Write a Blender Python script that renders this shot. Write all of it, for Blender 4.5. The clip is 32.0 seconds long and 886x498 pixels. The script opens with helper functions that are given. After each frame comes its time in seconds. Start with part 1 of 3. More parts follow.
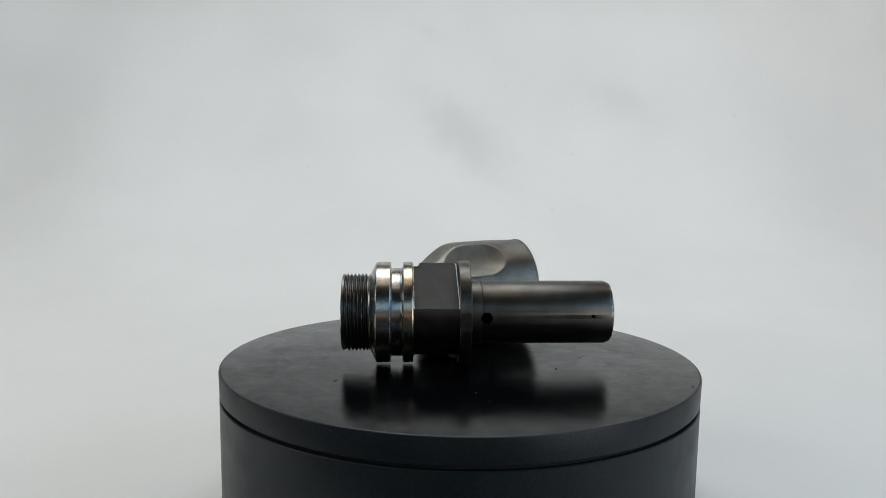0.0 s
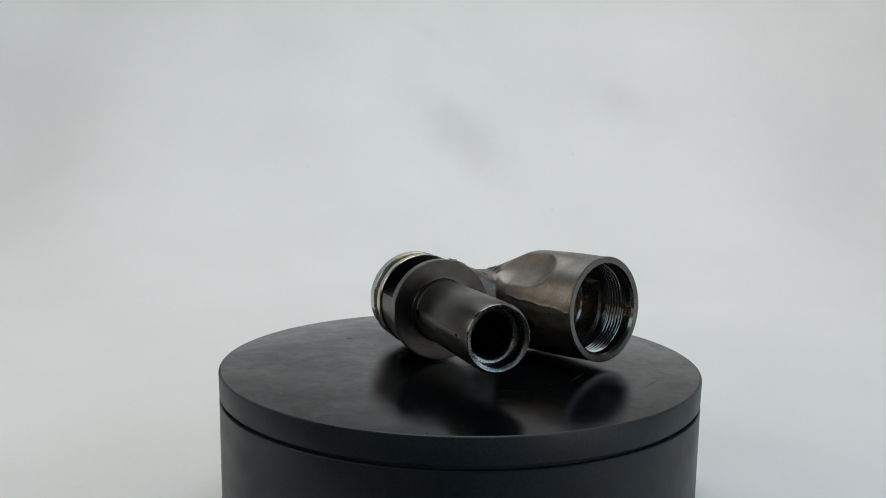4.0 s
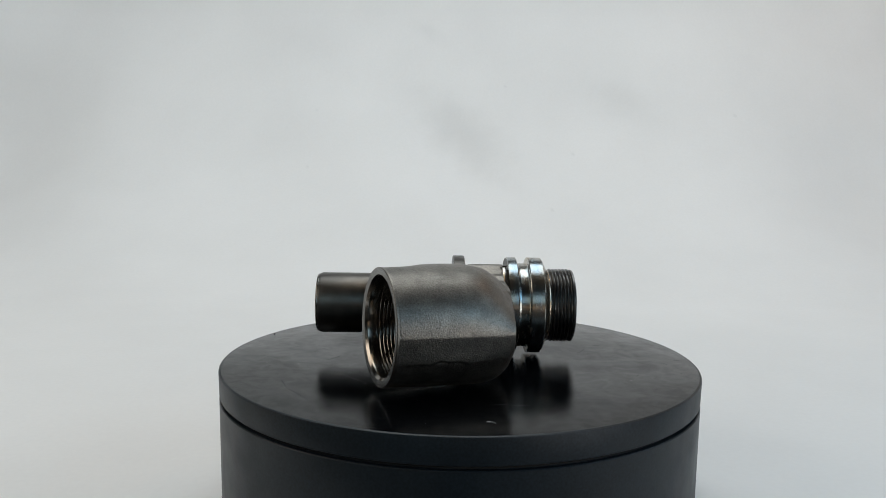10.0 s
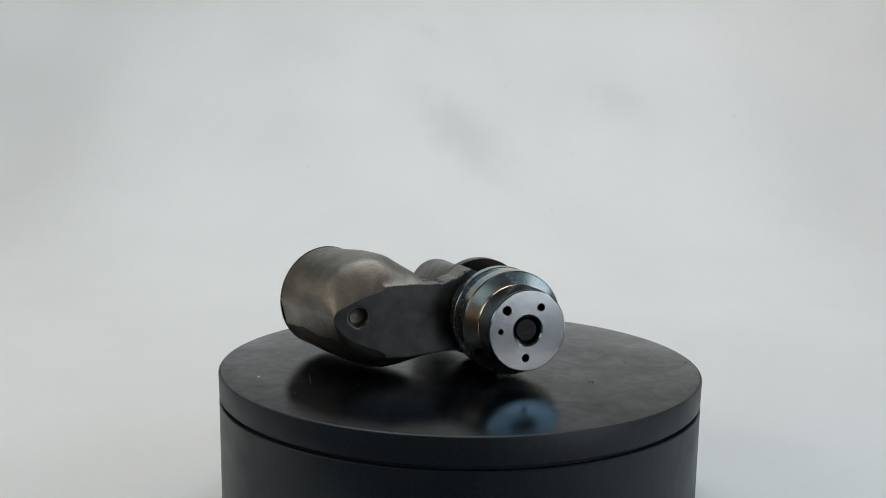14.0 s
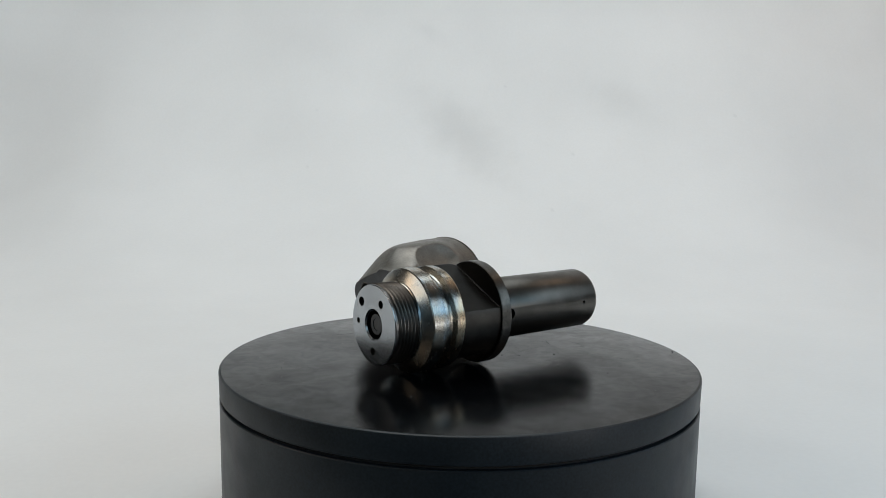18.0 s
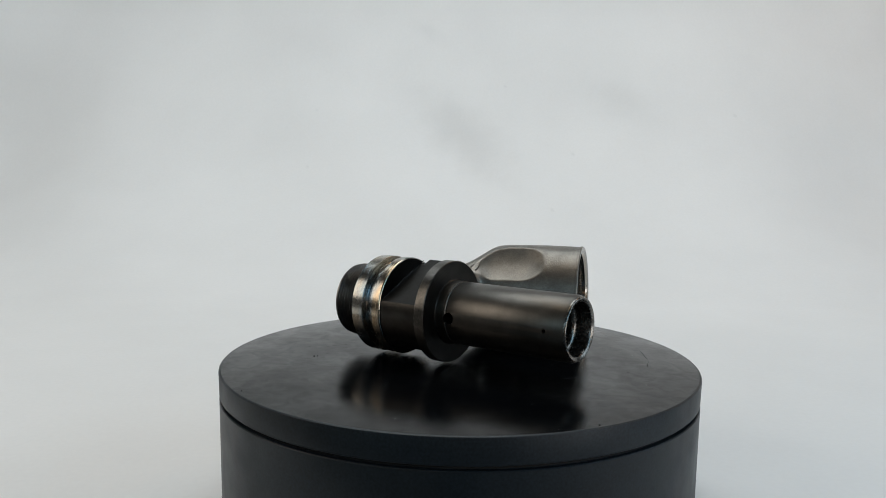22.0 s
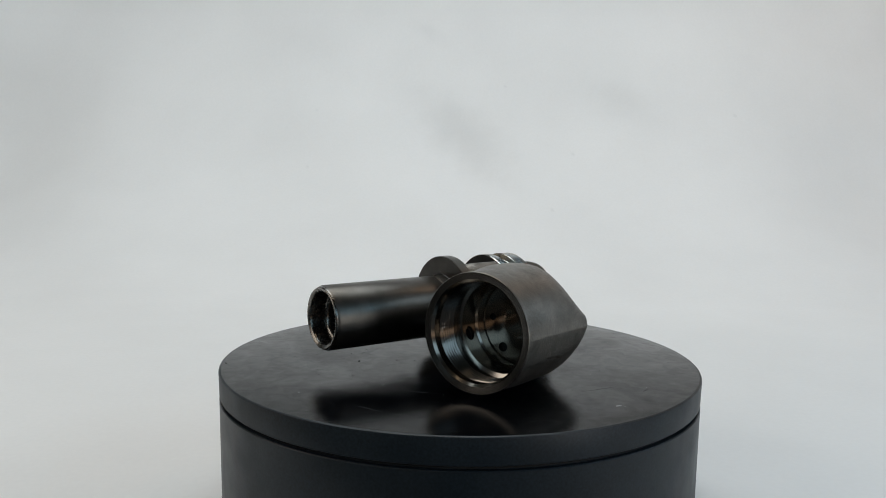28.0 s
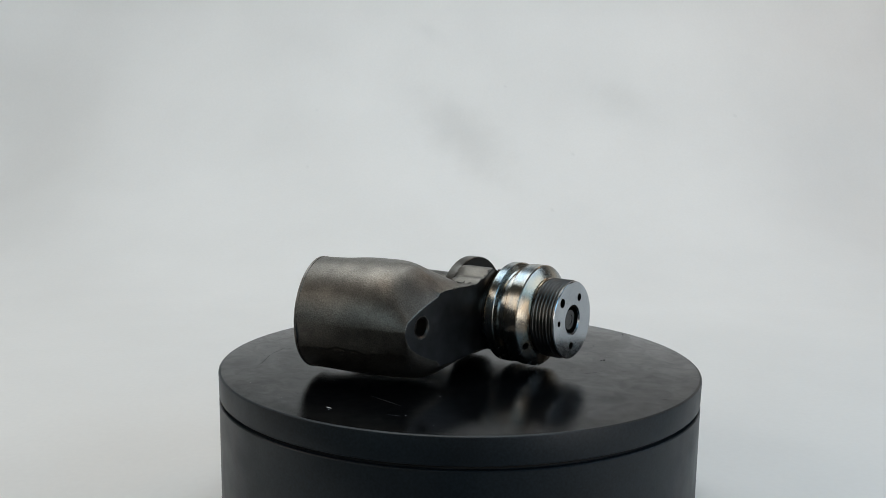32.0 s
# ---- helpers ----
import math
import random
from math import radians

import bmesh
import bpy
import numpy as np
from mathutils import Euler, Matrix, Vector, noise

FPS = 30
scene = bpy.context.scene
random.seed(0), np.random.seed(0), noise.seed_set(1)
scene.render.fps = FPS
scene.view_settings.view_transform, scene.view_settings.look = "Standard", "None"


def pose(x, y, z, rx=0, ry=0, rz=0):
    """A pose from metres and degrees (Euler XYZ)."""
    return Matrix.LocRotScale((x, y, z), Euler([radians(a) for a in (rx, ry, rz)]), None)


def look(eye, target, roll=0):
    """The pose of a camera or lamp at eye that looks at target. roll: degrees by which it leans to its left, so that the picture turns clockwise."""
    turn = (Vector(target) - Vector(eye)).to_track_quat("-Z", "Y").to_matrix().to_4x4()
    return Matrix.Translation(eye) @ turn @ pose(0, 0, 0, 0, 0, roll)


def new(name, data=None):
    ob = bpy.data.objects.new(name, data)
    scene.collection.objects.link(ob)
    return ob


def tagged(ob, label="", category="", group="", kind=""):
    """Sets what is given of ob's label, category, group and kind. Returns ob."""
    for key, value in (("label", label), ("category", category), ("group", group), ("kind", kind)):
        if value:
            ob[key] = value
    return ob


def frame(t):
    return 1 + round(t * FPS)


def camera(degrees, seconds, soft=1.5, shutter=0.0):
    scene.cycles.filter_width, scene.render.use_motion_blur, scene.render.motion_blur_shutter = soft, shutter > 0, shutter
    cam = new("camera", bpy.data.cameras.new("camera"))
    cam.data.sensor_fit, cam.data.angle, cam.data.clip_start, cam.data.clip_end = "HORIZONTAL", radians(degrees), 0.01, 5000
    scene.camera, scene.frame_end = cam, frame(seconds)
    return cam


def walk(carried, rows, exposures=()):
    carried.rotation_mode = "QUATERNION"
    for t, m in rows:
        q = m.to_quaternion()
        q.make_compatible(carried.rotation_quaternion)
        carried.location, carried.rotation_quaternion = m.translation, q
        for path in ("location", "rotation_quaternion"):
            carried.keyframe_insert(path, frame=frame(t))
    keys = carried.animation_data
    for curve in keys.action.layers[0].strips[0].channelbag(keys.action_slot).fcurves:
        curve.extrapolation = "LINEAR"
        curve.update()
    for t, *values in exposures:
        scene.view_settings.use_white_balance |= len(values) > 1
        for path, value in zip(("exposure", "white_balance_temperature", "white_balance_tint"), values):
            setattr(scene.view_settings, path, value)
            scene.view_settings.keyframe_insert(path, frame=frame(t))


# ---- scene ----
# The camera stands still before a turning display stand.
EYE = (0.0, -0.35056, 0.08792)
AIM = (-0.02134, 0.64247, -0.02802)
cam = camera(55.99, 32.0, soft=0.6)
walk(cam, [(0.0, look(EYE, AIM, 0.777)), (32.0, look(EYE, AIM, 0.777))])

PERIOD = 19.879          # seconds for one turn of the stand, clockwise from above
FLOOR_Z = -0.066         # the paper under the stand
MM = 0.001

# ---- light ----
world = bpy.data.worlds.new("room_air")
scene.world = world
world.use_nodes = True
world.node_tree.nodes["Background"].inputs[0].default_value = (0.80, 0.86, 0.92, 1)
world.node_tree.nodes["Background"].inputs[1].default_value = 0.004


def area_lamp(name, eye, target, sx, sy, watts, colour):
    data = bpy.data.lights.new(name, "AREA")
    data.shape, data.size, data.size_y, data.energy, data.color = "RECTANGLE", sx, sy, watts, colour
    ob = new(name, data)
    ob.matrix_world = look(eye, target)
    return ob


area_lamp("ceiling_panel", (-0.13, 0.48, 1.28), (-0.13, 0.48, 0.0), 1.2, 0.8, 9.9, (0.85, 0.942, 1.0))
area_lamp("warm_panel", (-0.15, 0.10, 1.15), (-0.1, 0.10, 0.0), 0.9, 0.30, 1.3, (1.0, 0.78, 0.54))
# unseen fill, added to warm the paper's upper right
area_lamp("warm_corner_fill", (0.78, 0.60, 0.98), (0.70, 0.95, 0.35), 0.4, 0.3, 1.5, (1.0, 0.72, 0.52))
# unseen strip, added for a dim warm band in the collar's reflection
area_lamp("low_warm_strip", (0.10, -1.10, 0.09), (0.0, 0.0, 0.03), 1.00, 0.12, 0.14, (1.0, 0.70, 0.48))
area_lamp("window_light", (0.22, -1.10, 0.50), (0.0, 0.0, 0.05), 1.50, 0.34, 1.35, (0.52, 0.79, 1.0))
area_lamp("corner_window_light", (0.93, -0.62, 0.48), (0.0, 0.0, 0.03), 0.62, 0.30, 1.5, (0.36, 0.70, 1.0))
area_lamp("low_window_light", (0.76, -0.66, 0.125), (0.0, 0.0, 0.03), 0.66, 0.19, 1.1, (1.0, 0.93, 0.85))
# unseen low fill, added to brighten the ground end face
area_lamp("low_white_fill", (0.78, -0.56, -0.045), (0.0, 0.0, 0.02), 0.60, 0.10, 0.70, (0.90, 0.95, 1.0))
area_lamp("side_window_light", (-0.72, -1.05, 0.44), (0.0, 0.0, 0.04), 0.46, 0.44, 0.75, (0.62, 0.86, 0.97))
area_lamp("left_lamp", (-0.98, -0.20, 0.52), (0.20, 0.05, 0.0), 0.70, 0.55, 2.7, (1.0, 0.90, 0.79))
area_lamp("right_window_light", (1.02, 0.0, 0.50), (-0.2, 0.05, 0.0), 0.60, 0.50, 2.0, (0.70, 0.86, 1.0))
scene.view_settings.exposure = 0.0


# ---- materials ----
def material(name, base, rough, metal=0.0, grain=(0.0, 900.0), mottle=(0.0, 60.0), bump=(0.0, 900.0), gloss_var=0.0, spec=0.5, stretch=None, turned=0.0, second_tint=None, patchy=0.0):
    """A procedural surface: base colour with fine grain and coarse mottling, uneven gloss and relief. Scales are per metre."""
    m = bpy.data.materials.new(name)
    m.use_nodes = True
    nt = m.node_tree
    b = nt.nodes["Principled BSDF"]
    b.inputs["Metallic"].default_value = metal
    b.inputs["Roughness"].default_value = rough
    b.inputs["Specular IOR Level"].default_value = spec
    co = nt.nodes.new("ShaderNodeTexCoord")
    mp = nt.nodes.new("ShaderNodeMapping")
    nt.links.new(co.outputs["Object"], mp.inputs[0])
    if stretch:
        mp.inputs["Scale"].default_value = stretch

    def tex(scale, detail=4.0):
        n = nt.nodes.new("ShaderNodeTexNoise")
        n.inputs["Scale"].default_value, n.inputs["Detail"].default_value = scale, detail
        nt.links.new(mp.outputs[0], n.inputs["Vector"])
        return n.outputs["Fac"]

    def ramp(sock, lo, hi):
        n = nt.nodes.new("ShaderNodeMapRange")
        n.inputs["From Min"].default_value, n.inputs["From Max"].default_value = 0.3, 0.7
        n.inputs["To Min"].default_value, n.inputs["To Max"].default_value = lo, hi
        nt.links.new(sock, n.inputs["Value"])
        return n.outputs[0]

    def times(a, b2):
        n = nt.nodes.new("ShaderNodeMath")
        n.operation = "MULTIPLY"
        nt.links.new(a, n.inputs[0])
        nt.links.new(b2, n.inputs[1])
        return n.outputs[0]

    f = times(ramp(tex(grain[1]), 1 - grain[0], 1 + grain[0]), ramp(tex(mottle[1]), 1 - mottle[0], 1 + mottle[0]))
    mix = nt.nodes.new("ShaderNodeVectorMath")
    mix.operation = "SCALE"
    mix.inputs[0].default_value = base
    # noise blends the base colour towards a second tint
    if second_tint:
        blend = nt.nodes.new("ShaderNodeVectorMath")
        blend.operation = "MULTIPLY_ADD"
        blend.inputs[0].default_value = [c - a for a, c in zip(base, second_tint)]
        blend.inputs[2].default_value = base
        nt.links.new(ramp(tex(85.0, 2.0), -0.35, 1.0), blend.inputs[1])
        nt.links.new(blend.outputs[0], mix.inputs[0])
    nt.links.new(f, mix.inputs["Scale"])
    nt.links.new(mix.outputs[0], b.inputs["Base Color"])
    if gloss_var:
        nt.links.new(ramp(tex(mottle[1] * 2.3), rough - gloss_var, rough + gloss_var), b.inputs["Roughness"])
    if turned:
        tan = nt.nodes.new("ShaderNodeTangent")
        tan.direction_type, tan.axis = "RADIAL", "X"
        nt.links.new(tan.outputs[0], b.inputs["Tangent"])
        b.inputs["Anisotropic"].default_value = turned
        b.inputs["Anisotropic Rotation"].default_value = 0.25      # blurred across the turning marks
    if bump[0]:
        bm_node = nt.nodes.new("ShaderNodeBump")
        bm_node.inputs["Strength"].default_value, bm_node.inputs["Distance"].default_value = 1.0, bump[0]
        height = tex(bump[1], 6.0)
        if patchy:
            height = times(height, ramp(tex(patchy, 2.0), 0.15, 1.0))
        nt.links.new(height, bm_node.inputs["Height"])
        nt.links.new(bm_node.outputs[0], b.inputs["Normal"])
    return m


PAPER = material("white_paper", (0.80, 0.80, 0.79), 0.85, grain=(0.01, 300), mottle=(0.035, 4.5), spec=0.2)


def grey_patch(m, x, z, long, short, tilt, depth):
    """A faint grey patch on the paper, soft and uneven at its edge."""
    nt = m.node_tree
    b = nt.nodes["Principled BSDF"]
    old = b.inputs["Base Color"].links[0].from_socket
    co, mp, ns = nt.nodes.new("ShaderNodeTexCoord"), nt.nodes.new("ShaderNodeMapping"), nt.nodes.new("ShaderNodeTexNoise")
    mp.vector_type = "TEXTURE"
    mp.inputs["Location"].default_value = (x, 0.84, z)
    mp.inputs["Rotation"].default_value = (0, radians(tilt), 0)
    mp.inputs["Scale"].default_value = (long, 2.0, short)
    nt.links.new(co.outputs["Object"], mp.inputs[0])
    ns.inputs["Scale"].default_value, ns.inputs["Detail"].default_value = 22.0, 3.0
    nt.links.new(co.outputs["Object"], ns.inputs["Vector"])
    far, add, rng = nt.nodes.new("ShaderNodeVectorMath"), nt.nodes.new("ShaderNodeMath"), nt.nodes.new("ShaderNodeMapRange")
    far.operation, add.operation, rng.interpolation_type = "LENGTH", "ADD", "SMOOTHSTEP"
    nt.links.new(mp.outputs[0], far.inputs[0])
    nt.links.new(far.outputs["Value"], add.inputs[0])
    nt.links.new(ns.outputs["Fac"], add.inputs[1])
    nt.links.new(add.outputs[0], rng.inputs["Value"])
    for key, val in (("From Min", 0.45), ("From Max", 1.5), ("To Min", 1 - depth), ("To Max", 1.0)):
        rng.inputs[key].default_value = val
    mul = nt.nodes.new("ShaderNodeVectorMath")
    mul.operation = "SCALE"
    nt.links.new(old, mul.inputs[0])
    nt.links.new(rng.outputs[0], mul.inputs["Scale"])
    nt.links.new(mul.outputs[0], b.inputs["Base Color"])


grey_patch(PAPER, 0.0, 0.115, 0.12, 0.055, 42, 0.085)
grey_patch(PAPER, 0.23, 0.165, 0.07, 0.035, 25, 0.05)
grey_patch(PAPER, -0.055, 0.265, 0.04, 0.02, 35, 0.05)
for x, z in ((-0.21, 0.145), (-0.213, 0.065), (0.061, 0.184), (0.386, 0.144), (0.153, 0.087), (0.117, 0.015)):
    grey_patch(PAPER, x, z, 0.0045, 0.0035, 30, 0.07)
ROOM_PAINT = material("room_paint", (0.165, 0.16, 0.15), 0.8, grain=(0.02, 40), mottle=(0.05, 2.0))
ROOM_FLOOR = material("dark_floor", (0.022, 0.021, 0.020), 0.7, grain=(0.1, 60), mottle=(0.2, 3.0))
STAND_TOP = material("satin_black_plastic", (0.0021, 0.0025, 0.0032), 0.225, grain=(0.12, 2500), mottle=(0.12, 30), bump=(0.0000014, 2200), gloss_var=0.03, spec=0.42)


def satin(m, ior):
    """A smooth moulded surface: gloss by Fresnel over a dark body."""
    nt = m.node_tree
    b = nt.nodes["Principled BSDF"]
    out = nt.nodes["Material Output"]
    body, gloss = nt.nodes.new("ShaderNodeBsdfDiffuse"), nt.nodes.new("ShaderNodeBsdfAnisotropic")
    gloss.distribution = "BECKMANN"
    gloss.inputs["Roughness"].default_value = b.inputs["Roughness"].default_value
    fres, mixer = nt.nodes.new("ShaderNodeFresnel"), nt.nodes.new("ShaderNodeMixShader")
    fres.inputs["IOR"].default_value = ior
    nt.links.new(b.inputs["Base Color"].links[0].from_socket, body.inputs["Color"])
    nt.links.new(b.inputs["Roughness"].links[0].from_socket, gloss.inputs["Roughness"])
    for n in (body, gloss, fres):
        nt.links.new(b.inputs["Normal"].links[0].from_socket, n.inputs["Normal"])
    co = nt.nodes.new("ShaderNodeTexCoord")
    level = fres.outputs[0]
    for scale, low in ((26.0, 0.86), (150.0, 0.92)):
        ns, rng, mul = nt.nodes.new("ShaderNodeTexNoise"), nt.nodes.new("ShaderNodeMapRange"), nt.nodes.new("ShaderNodeMath")
        ns.inputs["Scale"].default_value, ns.inputs["Detail"].default_value, ns.inputs["Distortion"].default_value = scale, 5.0, 1.2
        nt.links.new(co.outputs["Object"], ns.inputs["Vector"])
        for key, val in (("From Min", 0.35), ("From Max", 0.65), ("To Min", low), ("To Max", 1.12)):
            rng.inputs[key].default_value = val
        nt.links.new(ns.outputs["Fac"], rng.inputs["Value"])
        mul.operation = "MULTIPLY"
        nt.links.new(level, mul.inputs[0])
        nt.links.new(rng.outputs[0], mul.inputs[1])
        level = mul.outputs[0]
    nt.links.new(level, mixer.inputs[0])
    nt.links.new(body.outputs[0], mixer.inputs[1])
    nt.links.new(gloss.outputs[0], mixer.inputs[2])
    nt.links.new(mixer.outputs[0], out.inputs["Surface"])
    nt.nodes.remove(b)


satin(STAND_TOP, 1.38)
STAND_SIDE = material("black_plastic_shell", (0.0080, 0.0125, 0.0165), 0.44, spec=0.30, grain=(0.35, 1100), mottle=(0.25, 28), bump=(0.00001, 2500), gloss_var=0.06)
# near-black for the stand's gap and for discs that paint dark depth
RECESS_BLACK = material("near_black_recess", (0.004, 0.004, 0.004), 0.8)
STEEL_DARK = material("oiled_dark_steel", (0.100, 0.093, 0.083), 0.38, metal=1.0, grain=(0.15, 3000), mottle=(0.18, 120), bump=(0.000008, 4000), gloss_var=0.05)
STEEL_CAST = material("forged_steel_skin", (0.18, 0.167, 0.148), 0.42, patchy=70.0, metal=1.0, grain=(0.3, 2000), mottle=(0.2, 150), bump=(0.00021, 1600), gloss_var=0.05)
STEEL_FACET = material("coined_steel_facet", (0.20, 0.184, 0.16), 0.50, metal=1.0, grain=(0.3, 2600), mottle=(0.15, 200), bump=(0.00009, 2600), gloss_var=0.05)
STEEL_MILLED = material("milled_dark_steel", (0.064, 0.066, 0.069), 0.33, metal=1.0, grain=(0.12, 3000), mottle=(0.2, 160), bump=(0.00001, 4000), gloss_var=0.05)
STEEL_TURNED = material("turned_bright_steel", (0.44, 0.375, 0.29), 0.25, metal=1.0, turned=0.35, second_tint=(0.28, 0.345, 0.385), stretch=(1.6, 0.6, 0.6), grain=(0.06, 4000), mottle=(0.12, 150), gloss_var=0.04)
STEEL_THREAD = material("thread_steel", (0.14, 0.135, 0.128), 0.34, metal=1.0, grain=(0.2, 3000), mottle=(0.2, 150), gloss_var=0.05)
STEEL_FACE = material("ground_steel_face", (0.405, 0.43, 0.455), 0.22, metal=1.0, turned=0.3, grain=(0.05, 5000), mottle=(0.12, 160), gloss_var=0.015)
STEEL_BORE = material("bored_steel", (0.38, 0.345, 0.30), 0.17, metal=1.0, turned=0.45, grain=(0.08, 4000), mottle=(0.06, 150), gloss_var=0.015)
STEEL_TAPPED = material("tapped_steel", (0.30, 0.28, 0.255), 0.18, metal=1.0, grain=(0.08, 4000), mottle=(0.06, 150), gloss_var=0.015, turned=0.5)
STEEL_RIM = material("worn_rim_steel", (0.20, 0.19, 0.175), 0.27, metal=1.0, turned=0.4, grain=(0.1, 3500), mottle=(0.08, 300), gloss_var=0.02)
STEEL_LIP = material("faced_lip_steel", (0.15, 0.143, 0.133), 0.24, metal=1.0, grain=(0.08, 3000), mottle=(0.07, 250), bump=(0.000004, 4000), gloss_var=0.02, turned=0.75)
STEEL_NEAR_BLACK = material("near_black_steel", (0.020, 0.019, 0.0172), 0.40, metal=1.0, grain=(0.15, 3000), mottle=(0.12, 160), bump=(0.00001, 4000), gloss_var=0.05)
STEEL_FLANGE = material("turned_black_flange_steel", (0.058, 0.054, 0.049), 0.33, metal=1.0, grain=(0.15, 3000), mottle=(0.2, 140), gloss_var=0.05)
STEEL_RING = material("worn_dark_ring_steel", (0.105, 0.098, 0.088), 0.36, metal=1.0, grain=(0.2, 1500), mottle=(0.3, 220), bump=(0.00002, 1800), gloss_var=0.07)
PLUG_BLACK = material("black_plug_steel", (0.02, 0.02, 0.021), 0.2, metal=0.6, grain=(0.2, 4000), mottle=(0.2, 300))
DUST = material("pale_dust", (0.42, 0.42, 0.42), 0.9)
SCUFF = material("scuffed_plastic", (0.02, 0.02, 0.021), 0.8, grain=(0.2, 3000))
LINT = material("dark_lint", (0.006, 0.006, 0.006), 0.9)


# ---- building helpers ----
def finish(bm, name, mats, smooth=38.0, recalc=True):
    if recalc:
        bmesh.ops.recalc_face_normals(bm, faces=bm.faces[:])
    limit = radians(smooth)
    for f in bm.faces:
        f.smooth = True
    for e in bm.edges:
        e.smooth = len(e.link_faces) == 2 and e.calc_face_angle(0.0) < limit
    me = bpy.data.meshes.new(name)
    bm.to_mesh(me)
    bm.free()
    for m in (mats if isinstance(mats, (list, tuple)) else [mats]):
        me.materials.append(m)
    return me


def part(name, bm, mats, parent, label="", at=None, smooth=38.0):
    """Links a bmesh as one mesh object under a thing or a part."""
    ob = new(name, finish(bm, name, mats, smooth))
    ob.parent = parent
    if at is not None:
        ob.matrix_local = at
    return tagged(ob, label)


def lathe(profile, n=96, close=False, bm=None, about="x"):
    """Turns (along, radius) pairs round the x axis (or z axis). A radius of 0 closes the end."""
    bm = bm or bmesh.new()
    rings = []
    for s, r in profile:
        if r <= 0:
            rings.append([bm.verts.new((s, 0, 0) if about == "x" else (0, 0, s))])
        else:
            rings.append([bm.verts.new((s, r * math.cos(a), r * math.sin(a)) if about == "x" else (r * math.cos(a), r * math.sin(a), s))
                          for a in (2 * math.pi * k / n for k in range(n))])
    pairs = list(zip(rings, rings[1:])) + ([(rings[-1], rings[0])] if close else [])
    for a, b in pairs:
        for k in range(n):
            j = (k + 1) % n
            quad = [a[k % len(a)], a[j % len(a)], b[j % len(b)], b[k % len(b)]]
            face = list(dict.fromkeys(quad))
            if len(face) > 2:
                bm.faces.new(face)
    return bm


def scaled(profile, k=MM):
    return [(a * k, b * k) for a, b in profile]


def tool_cylinder(r, p0, p1, n=32):
    """A closed drill shape from p0 to p1."""
    bm = bmesh.new()
    d = Vector(p1) - Vector(p0)
    bmesh.ops.create_cone(bm, cap_ends=True, segments=n, radius1=r, radius2=r, depth=d.length,
                          matrix=Matrix.Translation((Vector(p0) + Vector(p1)) / 2) @ d.to_track_quat("Z", "Y").to_matrix().to_4x4())
    return bm


def drilled(bm, tools, mats_count=1):
    """The solid bm with the tools cut out of it."""
    me = bpy.data.meshes.new("blank")
    bmesh.ops.recalc_face_normals(bm, faces=bm.faces[:])
    bm.to_mesh(me)
    bm.free()
    for k in range(mats_count):
        me.materials.append(None)
    ob = new("blank", me)
    cutters = []
    for t in tools:
        tm = bpy.data.meshes.new("drill")
        bmesh.ops.recalc_face_normals(t, faces=t.faces[:])
        t.to_mesh(tm)
        t.free()
        c = new("drill", tm)
        cutters.append(c)
        mod = ob.modifiers.new("cut", "BOOLEAN")
        mod.operation, mod.object, mod.solver = "DIFFERENCE", c, "EXACT"
    bpy.context.view_layer.update()
    deps = bpy.context.evaluated_depsgraph_get()
    done = bpy.data.meshes.new_from_object(ob.evaluated_get(deps))
    out = bmesh.new()
    out.from_mesh(done)
    for o in (ob, *cutters):
        bpy.data.objects.remove(o)
    bpy.data.meshes.remove(done)
    return out


def prism(outline, x0, x1):
    """A closed block: an outline of (y, z) pairs carried from x0 to x1."""
    bm = bmesh.new()
    a = [bm.verts.new((x0, y, z)) for y, z in outline]
    b = [bm.verts.new((x1, y, z)) for y, z in outline]
    for k in range(len(a)):
        j = (k + 1) % len(a)
        bm.faces.new((a[k], a[j], b[j], b[k]))
    bm.faces.new(a[::-1])
    bm.faces.new(b)
    return bm


def ease(x):
    x = min(max(x, 0.0), 1.0)
    return x * x * (3 - 2 * x)


def between(table, x):
    """Smooth value of a short (x, value) table."""
    for (x0, y0), (x1, y1) in zip(table, table[1:]):
        if x <= x1:
            return y0 + (y1 - y0) * ease((x - x0) / (x1 - x0))
    return table[-1][1]


# ---- setting: paper sweep and the room round it ----
BEND = 0.50


def backdrop_swell(x, z):
    """How far the paper bellies back: slow waves and a few soft dents."""
    dy = ease((z - FLOOR_Z - 0.06) / 0.25) * (0.020 * noise.noise((x * 2.6, z * 3.1, 3.0)) + 0.006 * noise.noise((x * 8, z * 8, 7.0)))
    for cx, cz, wide, tall, lean, deep in ((0.0, 0.065, 0.055, 0.075, 0.8, 0.019), (0.21, 0.12, 0.06, 0.045, 0.6, 0.011), (0.56, 0.01, 0.12, 0.10, 0.0, 0.046),
                                           (-0.66, 0.04, 0.10, 0.12, 0.0, 0.042), (-0.30, 0.035, 0.15, 0.07, 0.2, 0.019)):
        u, w = x - cx + lean * (z - cz), z - cz
        dy += deep * math.exp(-(u / wide) ** 2 - (w / tall) ** 2)
    return dy


